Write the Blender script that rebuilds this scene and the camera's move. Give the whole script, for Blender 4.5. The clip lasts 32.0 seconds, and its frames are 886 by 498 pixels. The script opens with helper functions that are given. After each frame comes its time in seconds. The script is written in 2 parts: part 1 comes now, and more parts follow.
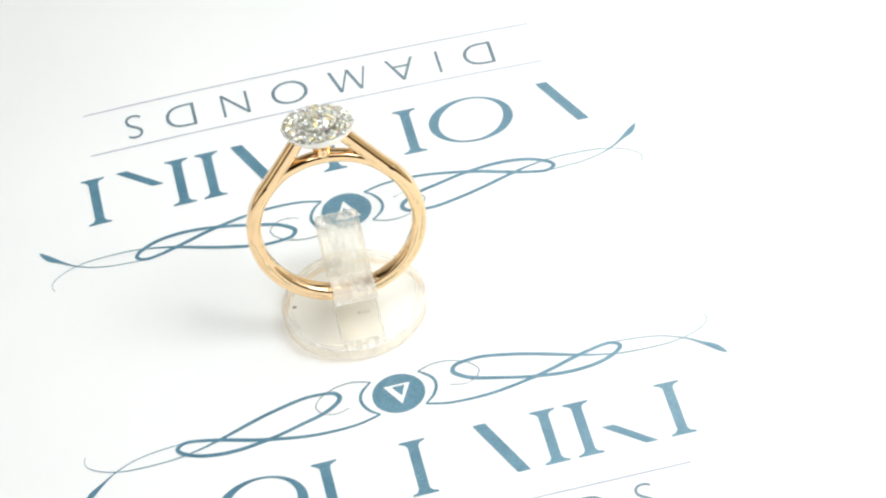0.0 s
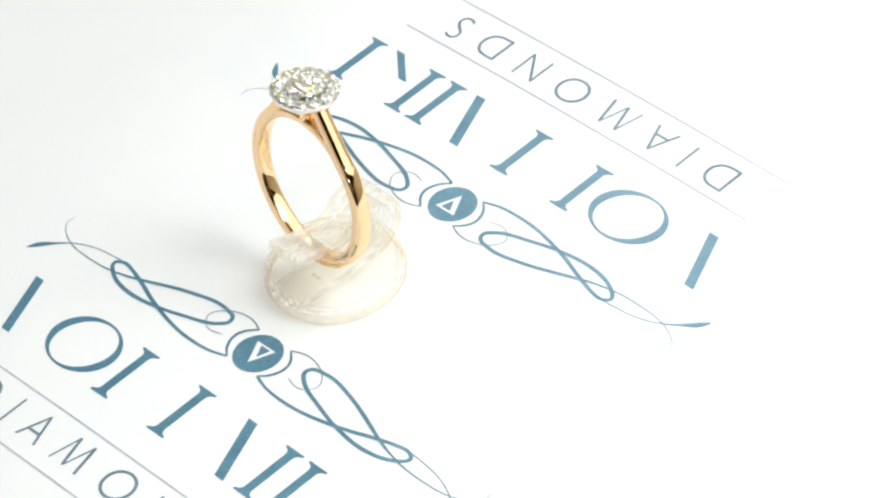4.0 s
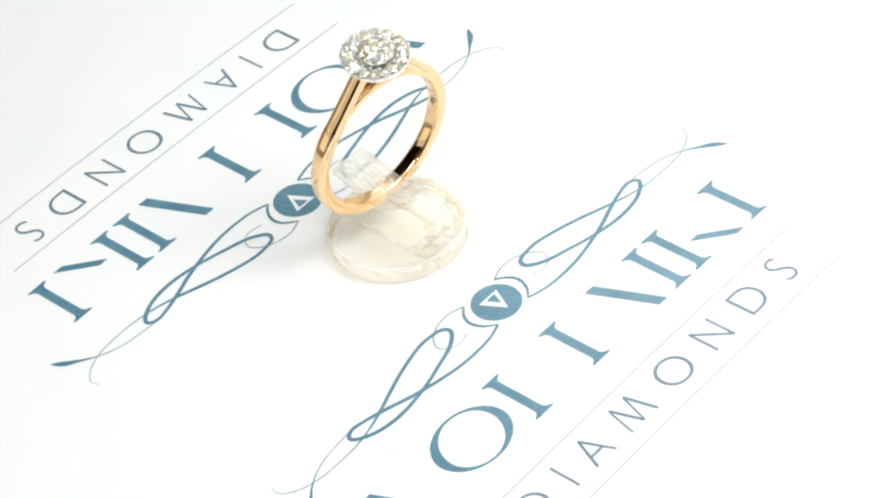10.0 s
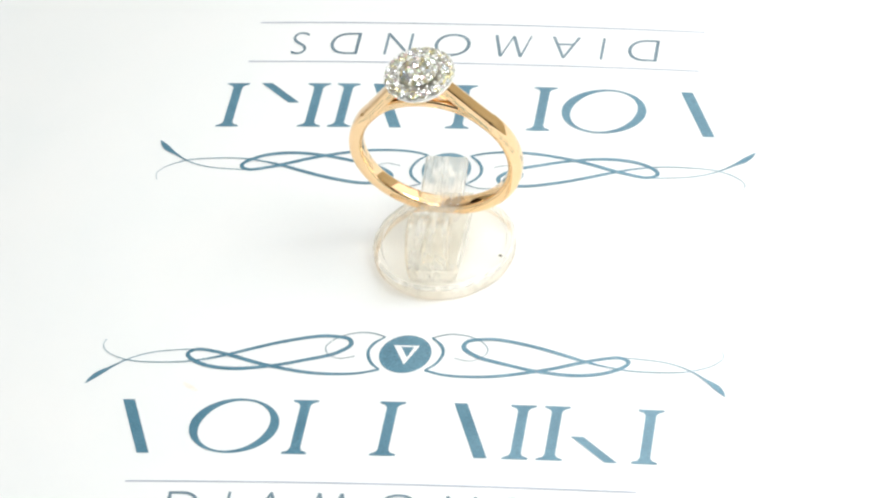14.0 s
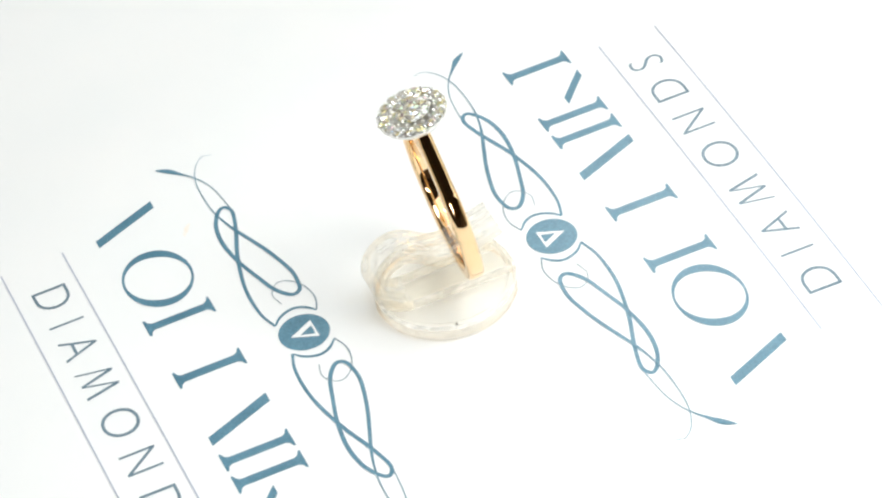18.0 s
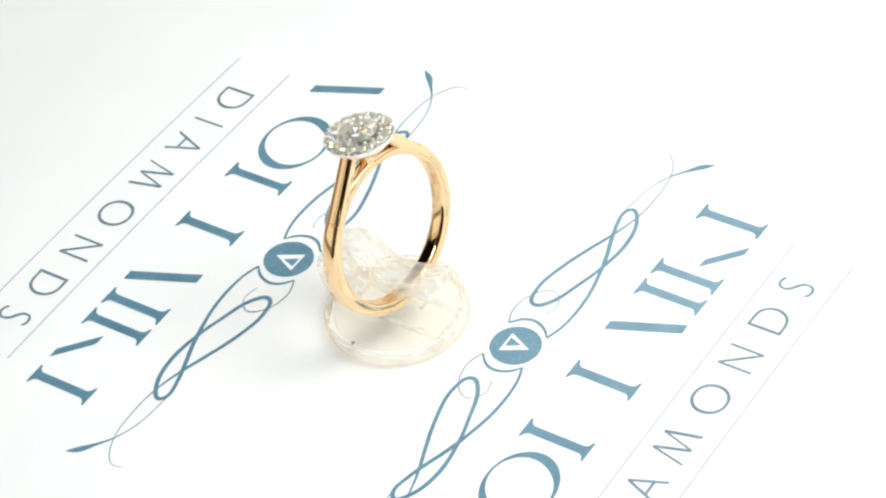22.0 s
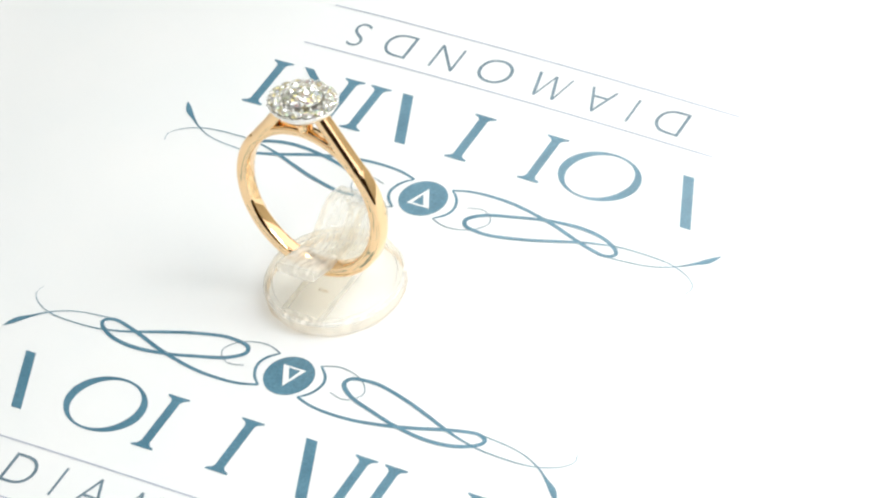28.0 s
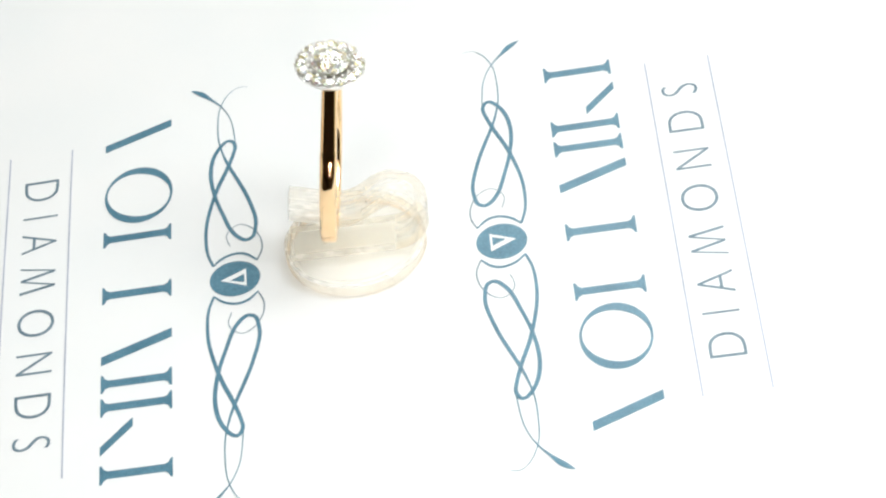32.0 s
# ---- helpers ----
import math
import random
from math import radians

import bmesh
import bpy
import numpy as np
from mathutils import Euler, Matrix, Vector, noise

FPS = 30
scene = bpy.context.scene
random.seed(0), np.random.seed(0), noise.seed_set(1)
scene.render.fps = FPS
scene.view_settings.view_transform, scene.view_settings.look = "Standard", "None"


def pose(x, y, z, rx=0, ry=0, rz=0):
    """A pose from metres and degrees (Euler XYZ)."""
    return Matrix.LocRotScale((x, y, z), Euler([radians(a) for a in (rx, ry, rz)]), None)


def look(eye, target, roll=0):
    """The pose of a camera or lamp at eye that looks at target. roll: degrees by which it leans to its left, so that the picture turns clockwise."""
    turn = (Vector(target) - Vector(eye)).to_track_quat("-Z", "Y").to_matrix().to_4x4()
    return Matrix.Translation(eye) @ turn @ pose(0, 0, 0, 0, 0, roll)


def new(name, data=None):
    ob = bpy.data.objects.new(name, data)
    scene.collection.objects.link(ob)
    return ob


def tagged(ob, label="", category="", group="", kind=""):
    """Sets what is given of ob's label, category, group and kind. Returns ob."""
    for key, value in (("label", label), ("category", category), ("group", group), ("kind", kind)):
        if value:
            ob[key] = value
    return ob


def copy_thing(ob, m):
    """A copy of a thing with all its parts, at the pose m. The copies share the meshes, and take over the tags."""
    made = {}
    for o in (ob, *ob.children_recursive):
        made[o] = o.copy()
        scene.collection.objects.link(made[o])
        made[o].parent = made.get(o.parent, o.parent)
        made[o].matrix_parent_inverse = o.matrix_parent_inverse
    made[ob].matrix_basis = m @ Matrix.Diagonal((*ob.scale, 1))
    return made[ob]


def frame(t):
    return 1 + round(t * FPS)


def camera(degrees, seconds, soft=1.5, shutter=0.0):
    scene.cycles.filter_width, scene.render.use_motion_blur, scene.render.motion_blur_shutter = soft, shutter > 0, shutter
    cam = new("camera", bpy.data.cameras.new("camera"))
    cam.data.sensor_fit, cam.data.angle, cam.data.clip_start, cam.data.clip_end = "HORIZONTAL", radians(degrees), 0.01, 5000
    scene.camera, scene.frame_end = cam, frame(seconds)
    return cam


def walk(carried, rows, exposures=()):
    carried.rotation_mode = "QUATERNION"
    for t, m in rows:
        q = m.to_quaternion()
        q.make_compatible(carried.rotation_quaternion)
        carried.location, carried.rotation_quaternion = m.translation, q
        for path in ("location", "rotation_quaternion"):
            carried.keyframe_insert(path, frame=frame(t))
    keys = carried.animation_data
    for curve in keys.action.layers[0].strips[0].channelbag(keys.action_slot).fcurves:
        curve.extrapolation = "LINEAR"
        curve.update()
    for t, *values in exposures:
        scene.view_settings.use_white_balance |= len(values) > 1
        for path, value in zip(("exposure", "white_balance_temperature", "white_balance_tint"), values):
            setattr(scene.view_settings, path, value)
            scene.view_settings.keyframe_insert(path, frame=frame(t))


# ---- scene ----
cam = camera(15.551, 32.0, soft=2.25)
EYE = Vector((0.0, -0.27431, 0.2556))
PITCH, YAW, ROLL = radians(42.65), radians(1.252), -9.032
AIM = EYE + Vector((math.sin(YAW) * math.cos(PITCH), math.cos(YAW) * math.cos(PITCH), -math.sin(PITCH)))
walk(cam, [(0.0, look(EYE, AIM, ROLL)), (32.0, look(EYE, AIM, ROLL))], exposures=[(0.0, -0.46), (32.0, -0.46)])


def turn(t):
    """Degrees by which the turntable has gone round at t seconds."""
    return -(14.32824 * t - 0.000514 * t * t)


MM = 0.001

# ---- world and lights ----
world = bpy.data.worlds.new("dim_room")
world.use_nodes = True
scene.world = world
world.node_tree.nodes["Background"].inputs["Color"].default_value = (0.8, 0.9, 1.0, 1)
world.node_tree.nodes["Background"].inputs["Strength"].default_value = 0.02


def area_lamp(name, eye, target, width, height, watts, colour=(1, 1, 1)):
    data = bpy.data.lights.new(name, "AREA")
    data.shape, data.size, data.size_y, data.energy, data.color = "RECTANGLE", width, height, watts, colour
    ob = new(name, data)
    ob.matrix_world = look(eye, target)
    return tagged(ob, kind="structure")


area_lamp("key_lamp", (0.12, -0.05, 0.2), (0, 0, 0), 0.1, 0.1, 0.43, (0.975, 0.99, 1.0))
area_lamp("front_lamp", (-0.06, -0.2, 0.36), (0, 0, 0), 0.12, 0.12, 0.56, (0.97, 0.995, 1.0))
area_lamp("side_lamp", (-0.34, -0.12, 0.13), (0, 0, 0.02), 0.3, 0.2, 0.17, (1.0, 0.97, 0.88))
area_lamp("panel_lamp", (0.51, 0.1, 0.45), (0.51, 0.1, 0), 1.04, 1.04, 7.0, (0.953, 1.0, 0.995))
area_lamp("back_lamp", (0.10, 0.42, 0.42), (0, 0, 0), 0.07, 0.07, 0.2, (1.0, 0.99, 0.97))


# ---- materials ----
def material(name, colour, rough=0.5, metal=0.0, **more):
    m = bpy.data.materials.new(name)
    m.use_nodes = True
    b = m.node_tree.nodes["Principled BSDF"]
    b.inputs["Base Color"].default_value = (*colour, 1)
    b.inputs["Roughness"].default_value = rough
    b.inputs["Metallic"].default_value = metal
    for key, value in more.items():
        b.inputs[key.replace("_", " ")].default_value = value
    return m


def grain(m, scale, low, high, bump=0.0, fine=0.0, distance=0.0001, stain=0.0):
    """Vary a material's colour between two tints at two scales, and give it a fine relief."""
    nt = m.node_tree
    b = nt.nodes["Principled BSDF"]
    co = nt.nodes.new("ShaderNodeTexCoord")
    tex = nt.nodes.new("ShaderNodeTexNoise")
    tex.inputs["Scale"].default_value, tex.inputs["Detail"].default_value = scale, 6
    nt.links.new(co.outputs["Object"], tex.inputs["Vector"])
    ramp = nt.nodes.new("ShaderNodeValToRGB")
    ramp.color_ramp.elements[0].color, ramp.color_ramp.elements[1].color = (*low, 1), (*high, 1)
    ramp.color_ramp.elements[0].position, ramp.color_ramp.elements[1].position = 0.3, 0.7
    nt.links.new(tex.outputs["Fac"], ramp.inputs["Fac"])
    out = ramp.outputs["Color"]
    if fine:
        tex2 = nt.nodes.new("ShaderNodeTexNoise")
        tex2.inputs["Scale"].default_value, tex2.inputs["Detail"].default_value = fine, 3
        nt.links.new(co.outputs["Object"], tex2.inputs["Vector"])
        mix = nt.nodes.new("ShaderNodeMix")
        mix.data_type, mix.blend_type = "RGBA", "OVERLAY"
        mix.inputs["Factor"].default_value = stain or 0.25
        nt.links.new(out, mix.inputs["A"])
        nt.links.new(tex2.outputs["Fac"], mix.inputs["B"])
        out = mix.outputs["Result"]
        tex = tex2
    nt.links.new(out, b.inputs["Base Color"])
    if bump:
        bm_node = nt.nodes.new("ShaderNodeBump")
        bm_node.inputs["Strength"].default_value, bm_node.inputs["Distance"].default_value = bump, distance
        nt.links.new(tex.outputs["Fac"], bm_node.inputs["Height"])
        nt.links.new(bm_node.outputs["Normal"], b.inputs["Normal"])
    return m


PAPER = grain(material("paper", (0.86, 0.86, 0.86), 0.62), 60, (0.84, 0.855, 0.855), (0.87, 0.87, 0.865), 0.12, 2500, 0.00002, 0.05)
INK = grain(material("teal_ink", (0.07, 0.18, 0.23), 0.3, Specular_IOR_Level=0.7), 260, (0.074, 0.19, 0.265), (0.113, 0.255, 0.34), 0.1, 3800, 0.00001, 0.5)
INK_GREY = grain(material("slate_ink", (0.09, 0.2, 0.26), 0.33, Specular_IOR_Level=0.6), 300, (0.125, 0.195, 0.245), (0.185, 0.265, 0.32), 0.1, 5000, 0.00001, 0.35)
INK_PALE = grain(material("lavender_ink", (0.35, 0.38, 0.52), 0.5), 300, (0.38, 0.41, 0.5), (0.47, 0.5, 0.6), 0.1, 5000, 0.00001, 0.3)
STAIN = grain(material("pale_stain", (0.86, 0.8, 0.7), 0.6), 1500, (0.86, 0.79, 0.69), (0.87, 0.86, 0.84), 0.1, 5000, 0.00001, 0.2)
GOLD = grain(material("rose_gold", (0.96, 0.68, 0.395), 0.035, 1.0), 500, (0.945, 0.66, 0.375), (0.975, 0.70, 0.415), 0.05, 3500, 0.00001, 0.1)
WHITE_GOLD = grain(material("white_gold", (0.94, 0.93, 0.9), 0.3, 1.0), 700, (0.91, 0.9, 0.87), (0.97, 0.96, 0.93), 0.08, 4000, 0.00001, 0.1)
DIAMOND = material("diamond", (1, 1, 1), 0.0, 0.0, Transmission_Weight=1.0, IOR=2.3)
MELEE = material("small_diamond", (1, 1, 1), 0.0, 0.0, Transmission_Weight=1.0, IOR=2.3)


def fire(m, scale):
    """Pale tints that differ from stone to stone and facet to facet."""
    nt = m.node_tree
    co, cells, info = nt.nodes.new("ShaderNodeTexCoord"), nt.nodes.new("ShaderNodeTexVoronoi"), nt.nodes.new("ShaderNodeObjectInfo")
    cells.inputs["Scale"].default_value = scale
    shift = nt.nodes.new("ShaderNodeVectorMath")
    shift.operation = "ADD"
    nt.links.new(co.outputs["Object"], shift.inputs[0])
    nt.links.new(info.outputs["Random"], shift.inputs[1])
    nt.links.new(shift.outputs["Vector"], cells.inputs["Vector"])
    channel, mix = nt.nodes.new("ShaderNodeSeparateColor"), nt.nodes.new("ShaderNodeValToRGB")
    nt.links.new(cells.outputs["Color"], channel.inputs["Color"])
    nt.links.new(channel.outputs["Red"], mix.inputs["Fac"])
    mix.color_ramp.interpolation = "CONSTANT"
    tints = ((0.0, (1, 0.99, 0.96)), (0.3, (1, 0.9, 0.52)), (0.5, (0.97, 0.98, 1)), (0.64, (0.86, 0.97, 0.78)), (0.74, (1, 0.96, 0.82)), (0.86, (1, 0.76, 0.78)), (0.93, (0.76, 0.85, 1)))
    for k, (at, tint) in enumerate(tints):
        e = mix.color_ramp.elements[0] if k == 0 else mix.color_ramp.elements.new(at)
        e.position, e.color = at, (*tint, 1)
    last = mix.color_ramp.elements[-1]
    last.color = (1, 0.97, 0.9, 1)
    nt.links.new(mix.outputs["Color"], nt.nodes["Principled BSDF"].inputs["Base Color"])
    flash, blend_node = nt.nodes.new("ShaderNodeBsdfGlossy"), nt.nodes.new("ShaderNodeMixShader")
    flash.inputs["Roughness"].default_value = 0.06
    # every cell leans its own way, like the facets of a cut stone
    lean, slope, glint = nt.nodes.new("ShaderNodeVectorMath"), nt.nodes.new("ShaderNodeVectorMath"), nt.nodes.new("ShaderNodeBump")
    lean.operation, slope.operation = "SUBTRACT", "DOT_PRODUCT"
    lean.inputs[1].default_value = (0.5, 0.5, 0.5)
    nt.links.new(cells.outputs["Color"], lean.inputs[0])
    nt.links.new(lean.outputs["Vector"], slope.inputs[0])
    nt.links.new(co.outputs["Object"], slope.inputs[1])
    glint.inputs["Strength"].default_value, glint.inputs["Distance"].default_value = 1.0, 1.5
    nt.links.new(slope.outputs["Value"], glint.inputs["Height"])
    nt.links.new(glint.outputs["Normal"], flash.inputs["Normal"])
    nt.links.new(mix.outputs["Color"], flash.inputs["Color"])
    blend_node.inputs["Fac"].default_value = 0.62
    nt.links.new(nt.nodes["Principled BSDF"].outputs["BSDF"], blend_node.inputs[1])
    nt.links.new(flash.outputs["BSDF"], blend_node.inputs[2])
    sheen, whole = nt.nodes.new("ShaderNodeBsdfDiffuse"), nt.nodes.new("ShaderNodeMixShader")
    nt.links.new(mix.outputs["Color"], sheen.inputs["Color"])
    whole.inputs["Fac"].default_value = 0.24
    nt.links.new(blend_node.outputs["Shader"], whole.inputs[1])
    nt.links.new(sheen.outputs["BSDF"], whole.inputs[2])
    nt.links.new(whole.outputs["Shader"], nt.nodes["Material Output"].inputs["Surface"])


fire(DIAMOND, 2600)
fire(MELEE, 3200)
BEIGE = grain(material("beige_wall", (0.78, 0.7, 0.53), 0.9), 4, (0.75, 0.67, 0.5), (0.81, 0.73, 0.56), 0.2, 60, 0.002)
DARK = grain(material("dim_wall", (0.2, 0.14, 0.09), 0.9), 4, (0.17, 0.12, 0.075), (0.23, 0.165, 0.11), 0.2, 60, 0.002)
TABLE = grain(material("white_laminate", (0.82, 0.82, 0.81), 0.4), 9, (0.8, 0.8, 0.79), (0.84, 0.84, 0.83), 0.1, 300, 0.0002)
PLASTIC = grain(material("white_plastic", (0.75, 0.75, 0.75), 0.35), 40, (0.72, 0.73, 0.73), (0.78, 0.78, 0.77), 0.1, 700, 0.0001)


def clear_plastic(name, tint, bend, haze, lines, relief=0.5, sheen=0.5, streak=0.0):
    """Clear moulded plastic: tinted see-through, a share of bent light, a milky haze with streaks in it, and a glossy skin with fine mould lines."""
    m = material(name, tint, 0.05, 0.0, Transmission_Weight=1.0, IOR=1.49)
    nt = m.node_tree
    b = nt.nodes["Principled BSDF"]
    co, scale, tex = nt.nodes.new("ShaderNodeTexCoord"), nt.nodes.new("ShaderNodeVectorMath"), nt.nodes.new("ShaderNodeTexNoise")
    scale.operation = "MULTIPLY"
    scale.inputs[1].default_value = lines
    tex.inputs["Scale"].default_value, tex.inputs["Detail"].default_value = 1.0, 4
    bump = nt.nodes.new("ShaderNodeBump")
    bump.inputs["Strength"].default_value, bump.inputs["Distance"].default_value = relief, 0.00012
    nt.links.new(co.outputs["Object"], scale.inputs[0])
    nt.links.new(scale.outputs["Vector"], tex.inputs["Vector"])
    nt.links.new(tex.outputs["Fac"], bump.inputs["Height"])
    nt.links.new(bump.outputs["Normal"], b.inputs["Normal"])

    def mixed(first, second, share):
        node = nt.nodes.new("ShaderNodeMixShader")
        if isinstance(share, float):
            node.inputs["Fac"].default_value = share
        else:
            nt.links.new(share, node.inputs["Fac"])
        nt.links.new(first, node.inputs[1])
        nt.links.new(second, node.inputs[2])
        return node.outputs["Shader"]

    clear, gloss = nt.nodes.new("ShaderNodeBsdfTransparent"), nt.nodes.new("ShaderNodeBsdfGlossy")
    clear.inputs["Color"].default_value = (*tint, 1)
    gloss.inputs["Roughness"].default_value = 0.08
    nt.links.new(bump.outputs["Normal"], gloss.inputs["Normal"])
    facing, power, edge = nt.nodes.new("ShaderNodeLayerWeight"), nt.nodes.new("ShaderNodeMath"), nt.nodes.new("ShaderNodeMath")
    power.operation, edge.operation = "POWER", "MULTIPLY_ADD"
    power.inputs[1].default_value, edge.inputs[1].default_value, edge.inputs[2].default_value = 4.0, sheen, 0.012
    nt.links.new(bump.outputs["Normal"], facing.inputs["Normal"])
    nt.links.new(facing.outputs["Facing"], power.inputs[0])
    nt.links.new(power.outputs["Value"], edge.inputs[0])
    body = mixed(clear.outputs["BSDF"], b.outputs["BSDF"], bend)
    milk, cloud = nt.nodes.new("ShaderNodeBsdfDiffuse"), nt.nodes.new("ShaderNodeBsdfTranslucent")
    milk.inputs["Color"].default_value = cloud.inputs["Color"].default_value = (0.98, 0.97, 0.94, 1)
    level = nt.nodes.new("ShaderNodeMapRange")
    level.inputs["From Min"].default_value, level.inputs["From Max"].default_value = 0.46, 0.68
    level.inputs["To Min"].default_value, level.inputs["To Max"].default_value = haze, haze + streak
    nt.links.new(tex.outputs["Fac"], level.inputs["Value"])
    body = mixed(body, mixed(milk.outputs["BSDF"], cloud.outputs["BSDF"], 0.5), level.outputs["Result"])
    nt.links.new(mixed(body, gloss.outputs["BSDF"], edge.outputs["Value"]), nt.nodes["Material Output"].inputs["Surface"])
    return m


ACRYLIC = clear_plastic("clear_acrylic", (1.0, 0.986, 0.95), 0.001, 0.05, (420, 420, 420), 0.4, 0.5, 0.02)
ACRYLIC_CLIP = clear_plastic("bright_acrylic", (1.0, 0.994, 0.975), 0.008, 0.12, (1500, 220, 300), 0.9, 1.0, 0.22)
ACRYLIC_EDGE = clear_plastic("edge_acrylic", (1.0, 0.955, 0.88), 0.02, 0.08, (900, 500, 500), 0.6, 1.0, 0.15)
ACRYLIC_TIP = clear_plastic("scuffed_acrylic", (1.0, 0.99, 0.965), 0.02, 0.34, (900, 260, 500), 0.9, 1.0, 0.4)
ACRYLIC_CURL = clear_plastic("curl_acrylic", (1.0, 0.992, 0.97), 0.02, 0.1, (1000, 260, 400), 0.9, 1.0, 0.32)
ACRYLIC_RIM = clear_plastic("rim_acrylic", (0.98, 0.88, 0.76), 0.1, 0.05, (600, 600, 600), 0.4, 1.0, 0.1)
SPECK = grain(material("dark_speck", (0.12, 0.11, 0.1), 0.6), 900, (0.1, 0.09, 0.08), (0.16, 0.15, 0.13))


def glow(name, colour, strength):
    m = material(name, (0.9, 0.9, 0.9), 0.4)
    b = m.node_tree.nodes["Principled BSDF"]
    b.inputs["Emission Color"].default_value = (*colour, 1)
    b.inputs["Emission Strength"].default_value = strength
    return m


DIODE = glow("lit_diode", (1.0, 0.93, 0.82), 420)


# ---- mesh helpers ----
def part(name, bm, mat, parent=None, label="", smooth=False, also=()):
    """Link a bmesh as one mesh object, under its thing; faces of index 1 and up take the further materials."""
    me = bpy.data.meshes.new(name)
    bm.to_mesh(me)
    bm.free()
    me.materials.append(mat)
    for extra in also:
        me.materials.append(extra)
    if smooth:
        me.polygons.foreach_set("use_smooth", [True] * len(me.polygons))
    ob = new(name, me)
    ob.parent = parent
    return tagged(ob, label)


def piece(name, me, parent, m):
    """One more object on a mesh that its like share."""
    ob = new(name, me)
    ob.parent, ob.matrix_basis = parent, m
    return ob


def slab(x0, x1, y0, y1, z0, z1, bevel=0.0, segments=2):
    bm = bmesh.new()
    bmesh.ops.create_cube(bm, size=1, matrix=Matrix.Translation(((x0 + x1) / 2, (y0 + y1) / 2, (z0 + z1) / 2)) @ Matrix.Diagonal((x1 - x0, y1 - y0, z1 - z0, 1)))
    if bevel:
        bmesh.ops.bevel(bm, geom=bm.edges[:], offset=bevel, segments=segments, affect="EDGES", profile=0.5)
    return bm


def lathe(profile, steps=96):
    """Turn a profile of (radius, height) round the z axis; both ends close on the axis or stay open."""
    bm = bmesh.new()
    rings = []
    for r, z in profile:
        if r == 0:
            rings.append([bm.verts.new((0, 0, z))])
        else:
            rings.append([bm.verts.new((r * math.cos(2 * math.pi * k / steps), r * math.sin(2 * math.pi * k / steps), z)) for k in range(steps)])
    for a, b in zip(rings, rings[1:]):
        for k in range(steps):
            j = (k + 1) % steps
            if len(a) == 1 and len(b) == 1:
                continue
            if len(a) == 1:
                bm.faces.new((a[0], b[k], b[j]))
            elif len(b) == 1:
                bm.faces.new((a[k], a[j], b[0]))
            else:
                bm.faces.new((a[k], a[j], b[j], b[k]))
    bmesh.ops.recalc_face_normals(bm, faces=bm.faces[:])
    return bm


def smooth_line(points, per=8, closed=False):
    """A Catmull-Rom curve through points of any number of coordinates."""
    pts = [np.array(p, float) for p in points]
    n = len(pts)
    out = []
    for k in range(n if closed else n - 1):
        p0, p1, p2, p3 = (pts[(k + d) % n] if closed else pts[min(max(k + d, 0), n - 1)] for d in (-1, 0, 1, 2))
        for j in range(per):
            u = j / per
            out.append(0.5 * (2 * p1 + (p2 - p0) * u + (2 * p0 - 5 * p1 + 4 * p2 - p3) * u * u + (3 * p1 - p0 - 3 * p2 + p3) * u ** 3))
    if not closed:
        out.append(pts[-1])
    return out


# ---- the place that closes the view ----
def structure(name, bm, mat, label):
    return tagged(part(name, bm, mat), label, kind="structure")


structure("counter", slab(-1.0, 1.0, -0.7, 1.0, -0.8, -0.045, 0.002), TABLE, "plain white laminate counter under the turntable")
structure("screen_back", slab(-0.6, 0.6, 0.6, 0.62, -0.045, 0.27), BEIGE, "plain beige screen behind the counter")
structure("screen_left", slab(-0.62, -0.6, -0.6, 0.62, -0.045, 0.27), BEIGE, "plain beige screen beside the counter")
structure("screen_right", slab(0.6, 0.62, -0.6, 0.62, -0.045, 0.27), BEIGE, "plain beige screen beside the counter")
structure("wall_front", slab(-3.0, 3.0, -13.02, -13.0, -0.8, 1.9), DARK, "dim brown wall of the shop behind the camera")
structure("wall_back", slab(-3.0, 3.0, 2.0, 2.02, -0.8, 1.9), DARK, "dim brown wall of the shop")
structure("wall_left", slab(-3.02, -3.0, -13.0, 2.0, -0.8, 1.9), DARK, "dim brown wall of the shop")
structure("wall_right", slab(3.0, 3.02, -13.0, 2.0, -0.8, 1.9), DARK, "dim brown wall of the shop")
structure("ceiling", slab(-3.0, 3.0, -13.0, 2.0, 1.9, 1.92), DARK, "dim brown ceiling of the shop")
structure("floor", slab(-3.0, 3.0, -13.0, 2.0, -0.82, -0.8), DARK, "dim brown floor of the shop")


# ---- turntable ----
def build_turntable():
    table = tagged(new("turntable"), "round white plastic motor turntable under a paper sheet", "turntable")
    table.location = (0, 0, -0.045)
    part("housing", lathe([(0, 0), (0.118, 0), (0.12, 0.002), (0.12, 0.022), (0.112, 0.026), (0, 0.026)]), PLASTIC, table)
    return part("platter", lathe([(0, 0), (0.158, 0), (0.16, 0.002), (0.16, 0.0145), (0.158, 0.0165), (0, 0.0165)]), PLASTIC, table, "flat white platter")


# ---- printed sheet ----
INK_LIFT = 0.05 * MM


def lie(x, y):
    """Height of the sheet's face at (x, y): it is not quite flat, and levels out towards its edges."""
    u, v = x / (37.3 * MM), y / (37.3 * MM)
    z = (-0.19 * u + 0.29 * v - 0.69 * u * u - 0.71 * u * v - 0.17 * v * v) * MM
    if z < -1.5 * MM:
        z = -1.5 * MM - 0.65 * MM * math.tanh((-1.5 * MM - z) / (0.65 * MM))
    return blend(z, -2.15 * MM, (math.hypot(x, y) - 0.046) / 0.05)


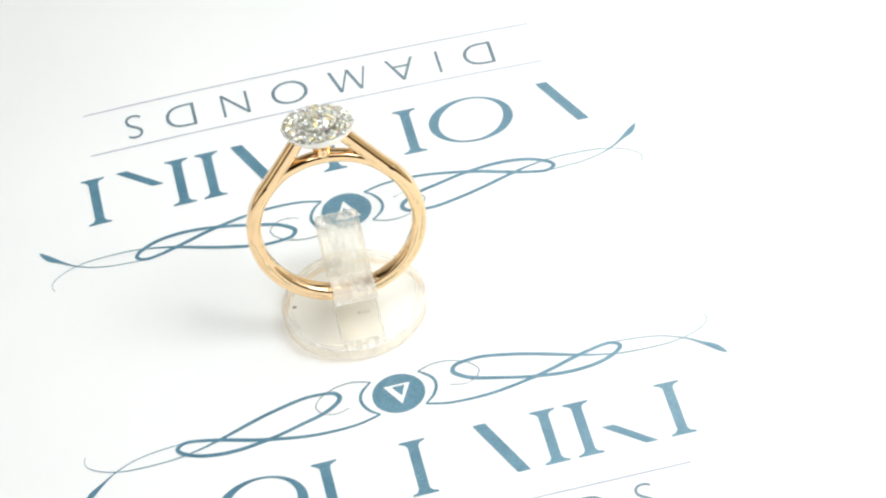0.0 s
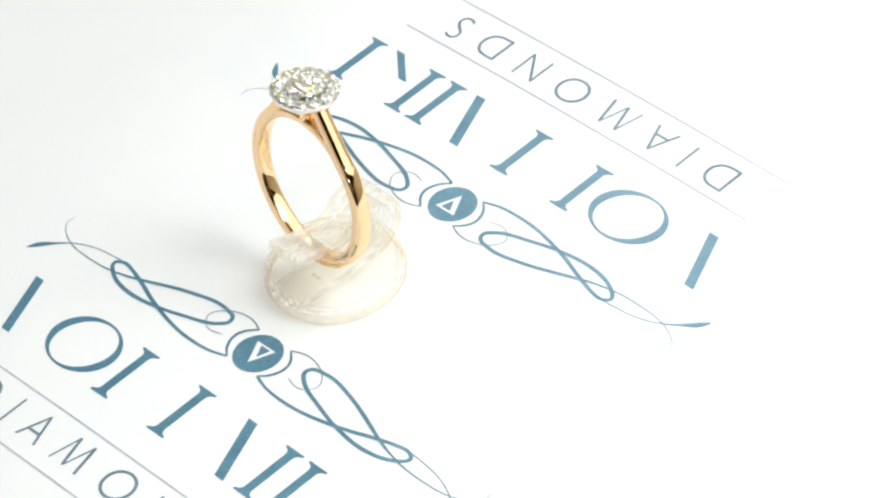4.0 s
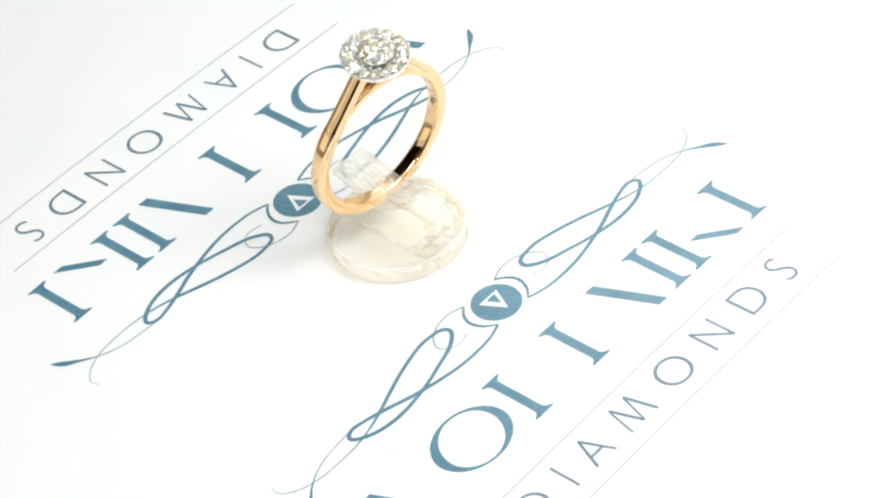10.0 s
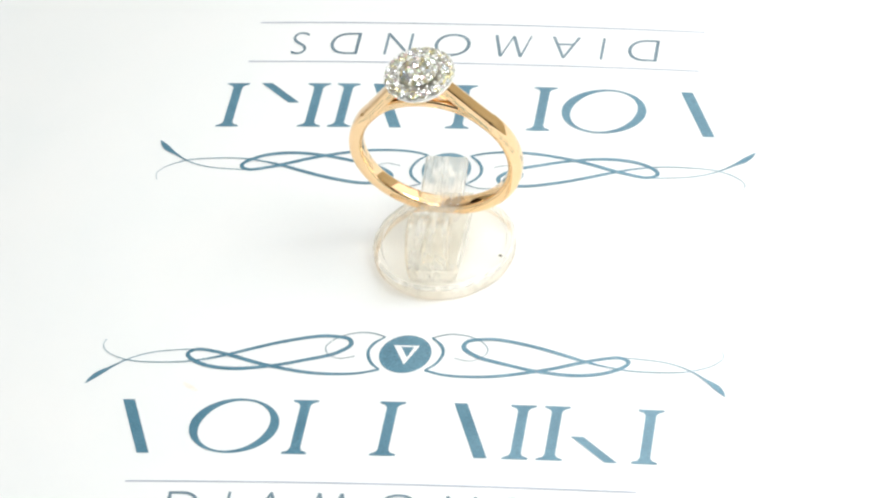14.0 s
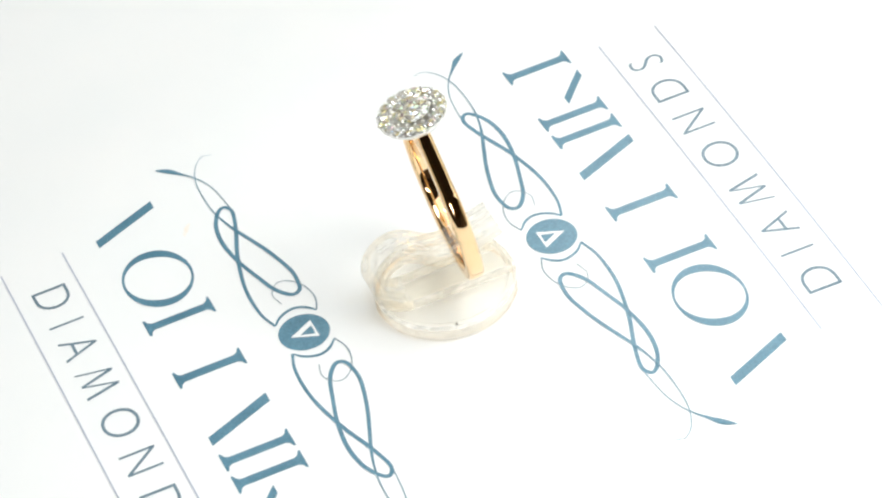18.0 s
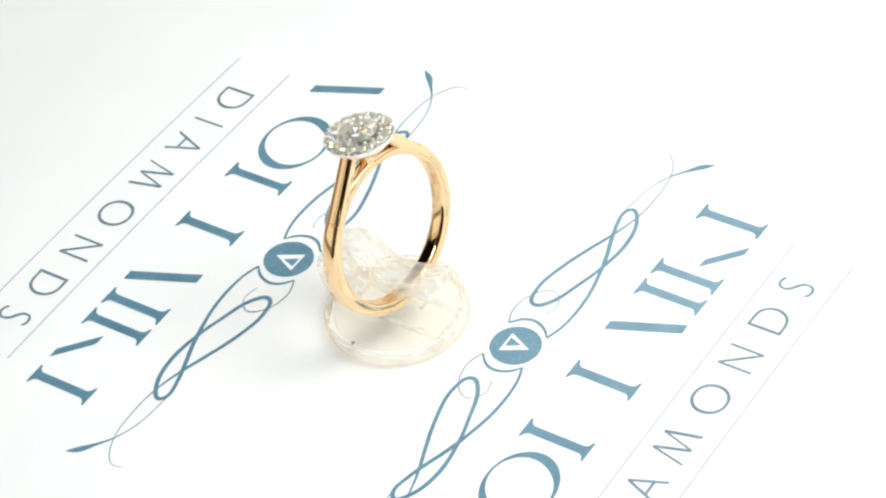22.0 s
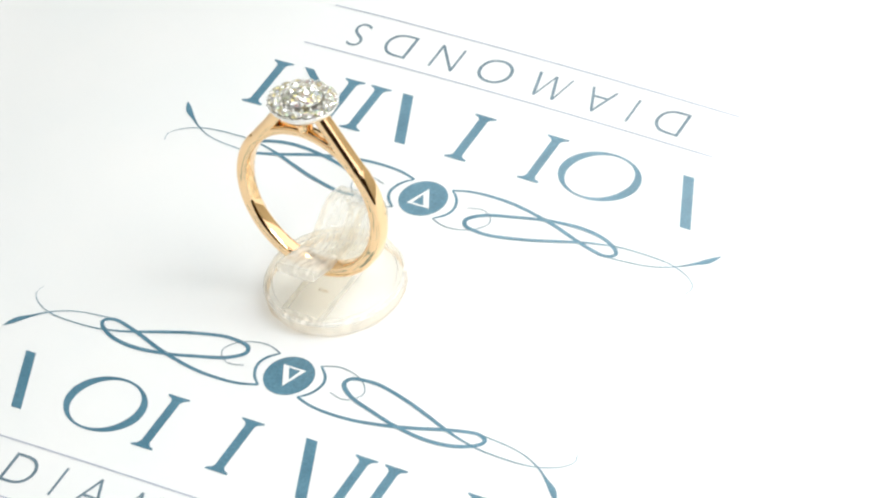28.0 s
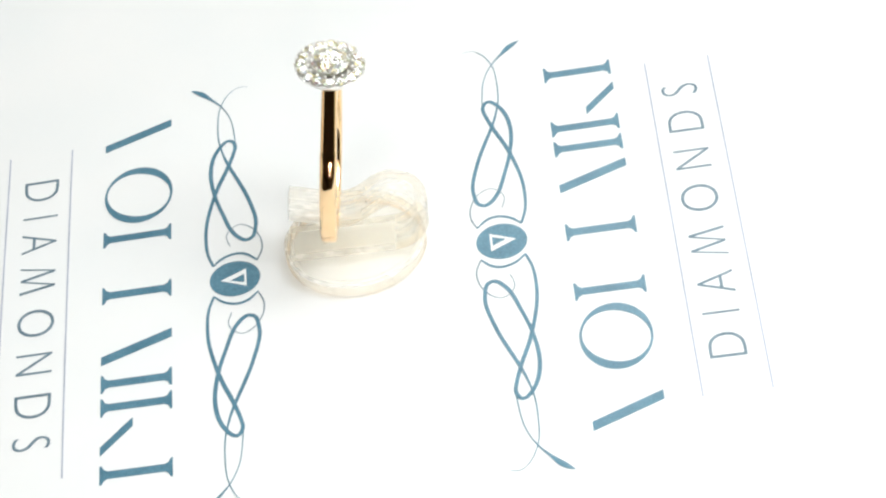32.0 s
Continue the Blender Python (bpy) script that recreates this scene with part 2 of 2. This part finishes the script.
def blend(a, b, u):
    u = min(max(u, 0), 1)
    u = u * u * (3 - 2 * u)
    return a + (b - a) * u


def press(ob, m):
    """Lay a printed shape on the sheet at the pose m, following its face."""
    ob.data.transform(m)
    for v in ob.data.vertices:
        v.co.z += lie(v.co.x, v.co.y)


def ribbon(points, widths, per=8):
    """A flat pen stroke along a smooth line (mm), its width following the given widths."""
    line = smooth_line([(*p, w) for p, w in zip(points, widths)], per)
    bm = bmesh.new()
    pairs = []
    for k, p in enumerate(line):
        a, b = line[max(k - 1, 0)], line[min(k + 1, len(line) - 1)]
        d = (b - a)[:2]
        n = np.array((-d[1], d[0])) / (np.hypot(*d) + 1e-9) * max(p[2], 0.02) / 2
        rise = INK_LIFT + 0.03 * MM * k / len(line)
        pairs.append([bm.verts.new(((p[0] + s * n[0]) * MM, (p[1] + s * n[1]) * MM, rise)) for s in (1, -1)])
    for a, b in zip(pairs, pairs[1:]):
        bm.faces.new((a[0], a[1], b[1], b[0]))
    bmesh.ops.recalc_face_normals(bm, faces=bm.faces[:])
    for f in bm.faces:
        if f.normal.z < 0:
            f.normal_flip()
    return bm


def ring_shape(cx, cy, rx, ry, thick_x, thick_y, lean=0.0, steps=64):
    """A flat oval ring (mm) whose stroke swells at its sides."""
    bm = bmesh.new()
    pairs = []
    for k in range(steps):
        a = 2 * math.pi * k / steps
        c, s = math.cos(a), math.sin(a)
        cl, sl = math.cos(a + lean), math.sin(a + lean)
        w = thick_y + (thick_x - thick_y) * cl * cl
        pairs.append([bm.verts.new(((cx + (rx - d) * c) * MM, (cy + (ry - d) * s) * MM, INK_LIFT)) for d in (0, w)])
    for a, b in zip(pairs, pairs[1:] + pairs[:1]):
        bm.faces.new((a[0], b[0], b[1], a[1]))
    return bm


def outline(outer, inner, lift):
    """A flat frame between two polygons (mm) of as many corners."""
    bm = bmesh.new()
    a, b = ([bm.verts.new((x * MM, y * MM, lift)) for x, y in ring_of] for ring_of in (outer, inner))
    for k in range(len(a)):
        j = (k + 1) % len(a)
        f = bm.faces.new((a[k], a[j], b[j], b[k]))
        f.normal_update()
        if f.normal.z < 0:
            f.normal_flip()
    return bm


def bar(x0, y0, x1, y1, w, ends=(0, 0)):
    """A flat bar (mm) whose level ends are w wide and flare out by the given lengths."""
    edge = [(0, 0.5 + ends[0] / w), (0.028, 0.5 + ends[0] / w), (0.06, 0.5 + 0.3 * ends[0] / w), (0.11, 0.5), (0.89, 0.5), (0.94, 0.5 + 0.3 * ends[1] / w), (0.972, 0.5 + ends[1] / w), (1, 0.5 + ends[1] / w)]
    bm = bmesh.new()
    pairs = [[bm.verts.new(((x0 + (x1 - x0) * u + s * h * w) * MM, (y0 + (y1 - y0) * u) * MM, INK_LIFT)) for s in (-1, 1)] for u, h in edge]
    for a, b in zip(pairs, pairs[1:]):
        f = bm.faces.new((a[0], a[1], b[1], b[0]))
        f.normal_update()
        if f.normal.z < 0:
            f.normal_flip()
    return bm


def strokes(lines):
    """Flat strokes (mm) with level ends in one mesh, each a hair above the one before."""
    bm = bmesh.new()
    for k, (x0, y0, x1, y1, w) in enumerate(lines):
        f = bm.faces.new([bm.verts.new((x * MM, y * MM, INK_LIFT + 0.004 * MM * k)) for x, y in ((x0 - w / 2, y0), (x0 + w / 2, y0), (x1 + w / 2, y1), (x1 - w / 2, y1))])
        f.normal_update()
        if f.normal.z < 0:
            f.normal_flip()
    return bm


def glyph(char, x0, x1, y0, y1, thin):
    """One character in the built-in font, fitted into a box (mm)."""
    data = bpy.data.curves.new("glyph", "FONT")
    data.body, data.size, data.offset, data.resolution_u = char, 1.0, thin, 6
    ob = bpy.data.objects.new("glyph", data)
    me = bpy.data.meshes.new_from_object(ob)
    bm = bmesh.new()
    bm.from_mesh(me)
    bpy.data.objects.remove(ob)
    bpy.data.meshes.remove(me)
    bpy.data.curves.remove(data)
    xs, ys = [v.co.x for v in bm.verts], [v.co.y for v in bm.verts]
    ax, bx, ay, by = min(xs), max(xs), min(ys), max(ys)
    for v in bm.verts:
        v.co = ((x0 + (v.co.x - ax) / (bx - ax) * (x1 - x0)) * MM, (y0 + (v.co.y - ay) / (by - ay) * (y1 - y0)) * MM, INK_LIFT)
    return bm


# the right half of the flourish; the left half is its mirror image
SCROLL = [(2.6, -2.5, .30), (4.8, -3.15, .33), (7.4, -3.35, .38), (10.4, -3.2, .42), (13.6, -2.6, .45), (16.8, -1.75, .5), (19.6, -0.75, .5), (22.2, 0.05, .45),
          (24.2, 0.4, .45), (25.3, -0.25, .5), (24.6, -1.25, .5), (22.3, -2.3, .5), (19, -2.65, .5), (15, -2.15, .45), (11.4, -1.2, .45), (8.4, -0.25, .5),
          (6.6, 1.1, .55), (6.85, 2.2, .5), (8.35, 2.6, .45), (10.6, 2.6, .45), (14.4, 1.7, .45), (17.4, 0.7, .45), (20, -0.25, .4), (22.6, -1.05, .26),
          (25.6, -1.6, .16), (28.6, -1.68, .13), (31.2, -1.52, .12), (33.2, -1.0, .11), (34.8, -0.15, .09), (35.7, 0.95, .08), (35.5, 2.1, .06)]
TIP = [(24.4, 0.45, .13), (26.4, 0.32, .12), (28.8, 0.05, .12), (30.8, -0.5, .13), (32.7, -1.45, .18), (34.2, -2.6, .38), (35.3, -3.5, .75), (36.0, -4.3, .55), (36.5, -5.0, .05)]
BRACKET = [(2.6, -2.5, .2), (3.6, -1.6, .33), (4.2, -0.4, .36), (4.25, 0.7, .36), (3.75, 1.7, .33), (2.7, 2.65, .2)]
CURL = [(2.7, 2.65, .18), (4.6, 3.3, .17), (6.7, 3.1, .14), (8.5, 2.15, .14), (9.35, 0.8, .12), (8.7, -0.35, .11), (7.4, -0.9, .1), (5.7, -0.5, .1)]


def print_emblem(sheet, m):
    """One printed emblem: roundel, flourishes, a row of plain shapes, two rules and a small word."""
    made = [part("roundel", lathe([(0, INK_LIFT), (2.98 * MM, INK_LIFT)], 64), INK, sheet, "round teal printed roundel")]
    made.append(part("wedge", outline([(-1.5, 1.35), (1.5, 1.35), (0.1, -1.7)], [(-0.62, 1.1), (0.86, 1.1), (0.28, -0.55)], INK_LIFT + 0.02 * MM), PAPER, made[0], "small white wedge on the roundel"))
    for side in (1, -1):
        for name, stroke, ink in (("scroll", SCROLL, INK), ("leaf_tip", TIP, INK), ("bracket", BRACKET, INK), ("curl", CURL, INK_GREY)):
            made.append(part(name, ribbon([(side * x, y) for x, y, w in stroke], [w for x, y, w in stroke]), ink, sheet))
    top, low = -7.5, -15.7
    made.append(part("oval", ring_shape(-17.6, -11.5, 5.15, 4.15, 1.2, 0.28, 0.25), INK, sheet))
    for x0, x1, w in ((-30.7, -27.25, 1.4), (-10.0, -10.0, 1.15), (-0.1, -0.1, 1.2), (7.5, 10.85, 1.45), (14.6, 14.6, 1.15), (18.35, 18.35, 1.15), (28.7, 28.7, 1.15)):
        made.append(part("bar", bar(x0, top, x1, low, w, (0.85, 0.85) if x0 == x1 else (0, 0)), INK, sheet))
    made.append(part("bar", bar(21.0, -12.0, 25.1, low, 1.4), INK, sheet))
    for y in (-19.9, -27.65):
        made.append(part("rule", ribbon([(-28.3 + 4.043 * k, y) for k in range(15)], [0.17] * 15, 3), INK_PALE, sheet))
    spans = ((-22.95, -19.2), (-16.2, -15.88), (-13.1, -9.55), (-7.0, -2.35), (0.55, 5.1), (8.0, 11.35), (14.7, 18.4), (21.4, 23.4))
    for char, (x0, x1) in zip("DIAMONDS", spans):
        round_one = 0.08 if char in "OS" else 0.0
        if char == "M":
            # legs that lean outwards, thin and thick by turns
            m_bm = strokes([(x0 + 0.1, -25.6, x0 + 1.0, -21.4, 0.24), (x0 + 1.0, -21.4, x0 + 2.3, -25.5, 0.4), (x0 + 2.3, -25.5, x1 - 1.15, -21.4, 0.24), (x1 - 1.15, -21.4, x1 - 0.15, -25.6, 0.4)])
        else:
            m_bm = glyph(char, x0, x1, -25.6 - round_one, -21.4 + round_one, -0.017)
        made.append(part("letter", m_bm, INK_GREY, sheet))
    for ob in made:
        press(ob, m)


def build_sheet():
    sheet = tagged(new("paper_sheet"), "white paper sheet printed with two teal emblems, lying on the turntable", "paper")
    nx, ny = 140, 98
    bm = bmesh.new()
    rows = []
    for thick in (0.0, -0.3 * MM):
        layer = []
        for j in range(ny + 1):
            line = []
            for i in range(nx + 1):
                q = pose(-0.003, -0.003, 0, 0, 0, 4.4) @ Vector(((i / nx - 0.5) * 0.42, (j / ny - 0.5) * 0.297, 0))
                line.append(bm.verts.new((q.x, q.y, lie(q.x, q.y) + thick)))
            layer.append(line)
        rows.append(layer)
    top, low = rows
    for j in range(ny):
        for i in range(nx):
            bm.faces.new((top[j][i], top[j][i + 1], top[j + 1][i + 1], top[j + 1][i]))
            bm.faces.new((low[j][i], low[j + 1][i], low[j + 1][i + 1], low[j][i + 1]))
    for i in range(nx):
        bm.faces.new((low[0][i], low[0][i + 1], top[0][i + 1], top[0][i]))
        bm.faces.new((top[ny][i], top[ny][i + 1], low[ny][i + 1], low[ny][i]))
    for j in range(ny):
        bm.faces.new((top[j][0], top[j + 1][0], low[j + 1][0], low[j][0]))
        bm.faces.new((low[j][nx], low[j + 1][nx], top[j + 1][nx], top[j][nx]))
    part("sheet", bm, PAPER, sheet, "", True)
    print_emblem(sheet, pose(-1.794 * MM, -18.813 * MM, 0, 0, 0, 4.4))
    print_emblem(sheet, pose(-4.29 * MM, 12.465 * MM, 0, 0, 0, 184.45))
    blot = bmesh.new()
    rim = [blot.verts.new(((1.15 * math.cos(a) * (1 + 0.5 * noise.noise(Vector((math.cos(a) * 2, math.sin(a) * 2, 3))))) * MM, 0.3 * math.sin(a) * (1 + 0.7 * noise.noise(Vector((math.cos(a) * 3, math.sin(a) * 3, 8)))) * MM, 0.02 * MM)) for a in (2 * math.pi * k / 28 for k in range(28))]
    blot.faces.new(rim)
    smudge = part("smudge", blot, STAIN, sheet, "faint pale orange smudge on the paper")
    press(smudge, pose(19.2 * MM, 19.8 * MM, 0, 0, 0, 150))
    return sheet


# ---- clear ring stand ----
STAND_AT = pose(-5.05 * MM, -4.57 * MM, 0.02 * MM, 0, 0, 3.3)
CLIP_THICK, CLIP_WIDE, DISC_HIGH = 1.3, 4.9, 2.0


def build_stand():
    stand = tagged(new("ring_stand"), "clear acrylic ring stand with a curled clip on a round base", "ring stand")
    r, h = 8.28 * MM, DISC_HIGH * MM
    b = 0.35 * MM
    foot = lathe([(r - b, 0.02 * MM), (r, b), (r, h - b), (r - b * 0.3, h - b * 0.3), (r - b, h), (r - 0.9 * MM, h), (r - 1.05 * MM, h - 0.22 * MM), (0, h - 0.22 * MM)])
    for v in foot.verts:
        v.co.xy *= 1 + 0.012 * noise.noise(v.co * 900) * (v.co.xy.length / r) ** 8
    for f in foot.faces:
        f.normal_update()
        at = f.calc_center_median()
        f.material_index = 3 if at.z < b * 0.7 else 0 if f.normal.z > 0.98 else 2 if f.normal.z > 0.3 else 1
    part("base_disc", foot, ACRYLIC, stand, "round clear acrylic foot", also=[ACRYLIC_EDGE, ACRYLIC_TIP, ACRYLIC_RIM])
    speck = bmesh.new()
    bmesh.ops.create_icosphere(speck, subdivisions=2, radius=0.2 * MM, matrix=Matrix.Diagonal((1.4, 0.9, 0.4, 1)))
    part("speck", speck, SPECK, stand, "dark speck on the foot").location = (-6.8 * MM, 1.45 * MM, 1.1 * MM)
    # the clip's line in the upright plane across the ring: a leg on the foot, a curl, a dip over the ring and a free lip
    line = [(-7.5, -0.1), (-4.0, -0.1), (-1.0, -0.1), (2.0, -0.1), (4.8, -0.05)]
    for k in range(1, 9):
        a = radians(-90 + 22.5 * k)
        line.append((4.8 + 3.5 * math.cos(a), 3.45 + 3.5 * math.sin(a)))
    line += [(3.4, 6.45), (1.7, 5.3), (0.1, 4.6), (-1.8, 4.75), (-4.3, 5.5), (-6.8, 6.3)]
    pts = smooth_line(line, 6)
    bm = bmesh.new()
    sections = []
    w, t = CLIP_WIDE / 2, CLIP_THICK / 2
    across = [-w + 0.15 + (2 * w - 0.3) * i / 24 for i in range(25)]
    for k, p in enumerate(pts):
        d = pts[min(k + 1, len(pts) - 1)] - pts[max(k - 1, 0)]
        n = np.array((-d[1], d[0])) / np.hypot(*d)
        # fine ridges run along the clip, with a seam down its middle
        rise = blend(0.1, 1, (k - 20) / 16)
        ridge = [rise * (0.09 * noise.noise(Vector((x * 2.3, k * 0.05, 0))) + 0.05 * noise.noise(Vector((x * 6, k * 0.09, 7))) - 0.13 * math.exp(-((x - 0.15) / 0.09) ** 2)) for x in across]
        loop = [(-w, -t + 0.15), (-w, t - 0.15)] + [(x, t + e) for x, e in zip(across, ridge)]
        loop += [(w, t - 0.15), (w, -t + 0.15)] + [(x, -t - e) for x, e in zip(across[::-1], ridge[::-1])]
        sections.append([bm.verts.new((x * MM, (p + n * s)[0] * MM, (DISC_HIGH + 0.05 + (p + n * s)[1]) * MM)) for x, s in loop])
    bonded, size = 4 * 6, len(sections[0])
    for j, (a, c) in enumerate(zip(sections, sections[1:])):
        for k in range(size):
            if j < bonded and k >= 29:
                continue
            f = bm.faces.new((a[k], a[(k + 1) % size], c[(k + 1) % size], c[k]))
            side = k < 2 or 26 < k < 30 or k > size - 2
            f.material_index = 2 if j > len(pts) - 13 or (side and j < bonded) else 1 if side else 4 if j < bonded else 3 if 48 < j < 86 else 0
    for end in (sections[0][::-1], sections[-1]):
        bm.faces.new(end).material_index = 2
    bmesh.ops.recalc_face_normals(bm, faces=bm.faces[:])
    part("clip", bm, ACRYLIC_CLIP, stand, "curled clear acrylic clip", also=[ACRYLIC_EDGE, ACRYLIC_TIP, ACRYLIC_CURL, ACRYLIC])
    for k, (dx, dy, long) in enumerate(((0.15, 0.0, 0.5), (0.55, 0.06, 0.34), (0.9, -0.02, 0.5), (1.25, 0.05, 0.4))):
        part("moulded_mark", slab((dx - 0.09) * MM, (dx + 0.09) * MM, (dy - 3.6) * MM, (dy - 3.6 + long) * MM, (DISC_HIGH + 0.58) * MM, (DISC_HIGH + 0.75) * MM, 0.04 * MM, 1), ACRYLIC_EDGE, stand)
    return stand


# ---- ring ----
RING_AT = pose(-5.38 * MM, -5.58 * MM, 14.58 * MM, -7.54, -0.44, 0)


def tube(path, sections):
    """Sweep closed sections [(across, out)] in mm along a path of (x, z, nx, nz) in the ring's plane."""
    bm = bmesh.new()
    rows = []
    for (x, z, nx, nz), sec in zip(path, sections):
        rows.append([bm.verts.new(((x + o * nx) * MM, a * MM, (z + o * nz) * MM)) for a, o in sec])
    n = len(rows[0])
    for a, b in zip(rows, rows[1:]):
        for k in range(n):
            bm.faces.new((a[k], a[(k + 1) % n], b[(k + 1) % n], b[k]))
    if (rows[0][0].co - rows[-1][0].co).length > 1e-6:
        bm.faces.new(rows[0][::-1])
        bm.faces.new(rows[-1])
    else:
        bmesh.ops.remove_doubles(bm, verts=bm.verts[:], dist=1e-7)
    bmesh.ops.recalc_face_normals(bm, faces=bm.faces[:])
    return bm


def court(width, thick, square=4.4, steps=28):
    """A ring wire's section: rounded outside, gently rounded inside."""
    out = []
    for k in range(steps):
        a = 2 * math.pi * k / steps
        c, s = math.cos(a), math.sin(a)
        p = 2 / square
        out.append((width / 2 * math.copysign(abs(c) ** p, c), thick / 2 * math.copysign(abs(s) ** (0.8 if s > 0 else 0.6), s)))
    return out


def brilliant(r):
    """A round brilliant of girdle radius r: table, crown, girdle and pavilion facets."""
    bm = bmesh.new()
    rows = ((8, 0, 0.58, 0.24), (8, 0.5, 0.80, 0.155), (16, 0.0, 1.0, 0.03), (16, 0.0, 1.0, -0.03), (8, 0.5, 0.42, -0.56), (1, 0, 0, -0.86))
    for n, off, rr, z in rows:
        for k in range(n):
            a = 2 * math.pi * (k + off) / n
            bm.verts.new((rr * r * math.cos(a), rr * r * math.sin(a), z * r))
    bmesh.ops.convex_hull(bm, input=bm.verts[:])
    bmesh.ops.recalc_face_normals(bm, faces=bm.faces[:])
    return bm


def build_ring():
    ring = tagged(new("engagement_ring"), "rose gold engagement ring with a round white diamond halo, held upright", "ring")
    # shank: round at the foot, thinning to a bridge under the head
    path, sections = [], []
    for k in range(145):
        a = 2 * math.pi * k / 144
        top = abs(a - math.pi)
        thin = blend(0, 1, (radians(52) - top) / radians(24))
        thick = 1.62 + (1.15 - 1.62) * thin
        wide = 1.95 + (1.65 - 1.95) * thin
        r = 8.42 + 0.12 * thin + thick / 2
        path.append((r * math.sin(a), -r * math.cos(a), math.sin(a), -math.cos(a)))
        sections.append(court(wide, thick))
    part("shank", tube(path, sections), GOLD, ring, "polished rose gold shank", True)
    for side in (1, -1):
        line = smooth_line([(8.98, 2.1, 1.6), (8.38, 3.85, 1.6), (7.36, 5.55, 1.58), (5.97, 7.3, 1.52), (4.65, 8.95, 1.52), (3.5, 10.4, 1.52), (2.6, 11.55, 1.5), (2.15, 12.1, 1.5)], 6)
        path, sections = [], []
        for k, p in enumerate(line):
            d = line[min(k + 1, len(line) - 1)] - line[max(k - 1, 0)]
            n = np.array((d[1], -d[0])) / np.hypot(d[0], d[1])
            path.append((side * p[0], p[1], side * n[0], n[1]))
            sections.append(court(1.93 - 0.2 * k / len(line), p[2], 4.4 - 1.2 * k / len(line)))
        part("shoulder", tube(path, sections), GOLD, ring, "", True)
    part("collet", lathe([(0, 8.9 * MM), (0.75 * MM, 8.9 * MM), (0.85 * MM, 9.6 * MM), (1.15 * MM, 10.6 * MM), (1.9 * MM, 11.6 * MM), (2.3 * MM, 12.1 * MM), (0, 12.1 * MM)], 32), GOLD, ring, "tapered rose gold collet", True)
    for side in (1, -1):
        bead = bmesh.new()
        bmesh.ops.create_icosphere(bead, subdivisions=3, radius=0.34 * MM)
        part("bead", bead, GOLD, ring, "", True).location = (0.1 * MM, side * 1.25 * MM, 10.75 * MM)
    head = part("halo_plate", lathe([(0, -1.5 * MM), (2.4 * MM, -1.5 * MM), (3.1 * MM, -1.2 * MM), (3.65 * MM, -0.65 * MM), (3.85 * MM, -0.25 * MM), (3.84 * MM, -0.1 * MM), (3.75 * MM, -0.05 * MM),
                                     (3.7 * MM, -0.08 * MM), (2.25 * MM, 0.0 * MM), (2.1 * MM, -0.1 * MM), (1.2 * MM, -0.9 * MM), (0, -1.3 * MM)], 96), WHITE_GOLD, ring, "white gold halo plate", True)
    head.location, head.rotation_euler = (0, 0, 13.37 * MM), (radians(-0.6), radians(2.3), 0)
    head.scale = (1.03, 1.03, 1.0)
    centre = part("centre_diamond", brilliant(2.12 * MM), DIAMOND, head, "large round brilliant diamond")
    centre.location = (0, 0, 0.42 * MM)
    bm = brilliant(0.66 * MM)
    stone = part("halo_diamond", bm, MELEE, head, "small round brilliant diamond")
    bm = bmesh.new()
    bmesh.ops.create_icosphere(bm, subdivisions=2, radius=0.15 * MM)
    prong = part("prong", bm, WHITE_GOLD, head, "", True)
    count = 16
    for k in range(count):
        a = 2 * math.pi * k / count
        m = Matrix.Translation((3.12 * MM * math.cos(a), 3.12 * MM * math.sin(a), 0.08 * MM)) @ Matrix.Rotation(a * 3.7, 4, "Z")
        if k == 0:
            stone.matrix_basis = m
        else:
            tagged(piece("halo_diamond", stone.data, head, m), "small round brilliant diamond")
        for j, (rr, off, zz) in enumerate(((3.78, 0.5, 0.02), (3.86, 0.0, -0.08), (2.42, 0.5, 0.2))):
            b = a + off * 2 * math.pi / count
            m = Matrix.Translation((rr * MM * math.cos(b), rr * MM * math.sin(b), zz * MM)) @ Matrix.Scale(1.35 if j == 2 else 1.0, 4)
            if k == 0 and j == 0:
                prong.matrix_basis = m
            else:
                piece("prong", prong.data, head, m)
    for k in range(6):
        a = 2 * math.pi * (k + 0.25) / 6
        ob = piece("claw", prong.data, head, Matrix.Translation((2.02 * MM * math.cos(a), 2.02 * MM * math.sin(a), 0.56 * MM)) @ Matrix.Diagonal((1.1, 1.1, 1.6, 1)))
    return ring


# ---- lamps of the shop ----
def build_downlight():
    lamp = tagged(new("ceiling_downlight"), "lit round downlight in the shop ceiling", "ceiling light", "row of downlights")
    part("trim_ring", lathe([(0.065, 0.0), (0.12, 0.0), (0.12, -0.012), (0.11, -0.02), (0.065, -0.012), (0.065, 0.0)], 32), PLASTIC, lamp)
    part("lit_face", lathe([(0, -0.006), (0.06, -0.006), (0.06, -0.001), (0, -0.001)], 32), DIODE, lamp)
    return lamp


first_lamp = build_downlight()
first_lamp.location = (0.2, -3.4, 1.9)
for k, back in enumerate((3.95, 4.6, 5.5, 6.8, 8.8, 11.5)):
    copy_thing(first_lamp, pose(0.25 + 0.05 * k, -back, 1.9))

platter = build_turntable()
sheet = build_sheet()
stand = build_stand()
ring = build_ring()


def motions():
    """Platter, sheet, stand and ring go round together."""
    for ob, home in ((platter, pose(0, 0, 0.026)), (sheet, Matrix.Identity(4)), (stand, STAND_AT), (ring, RING_AT)):
        rows = []
        for k in range(65):
            rows.append((k / 2, pose(0, 0, 0, 0, 0, turn(k / 2)) @ home))
        walk(ob, rows)


motions()
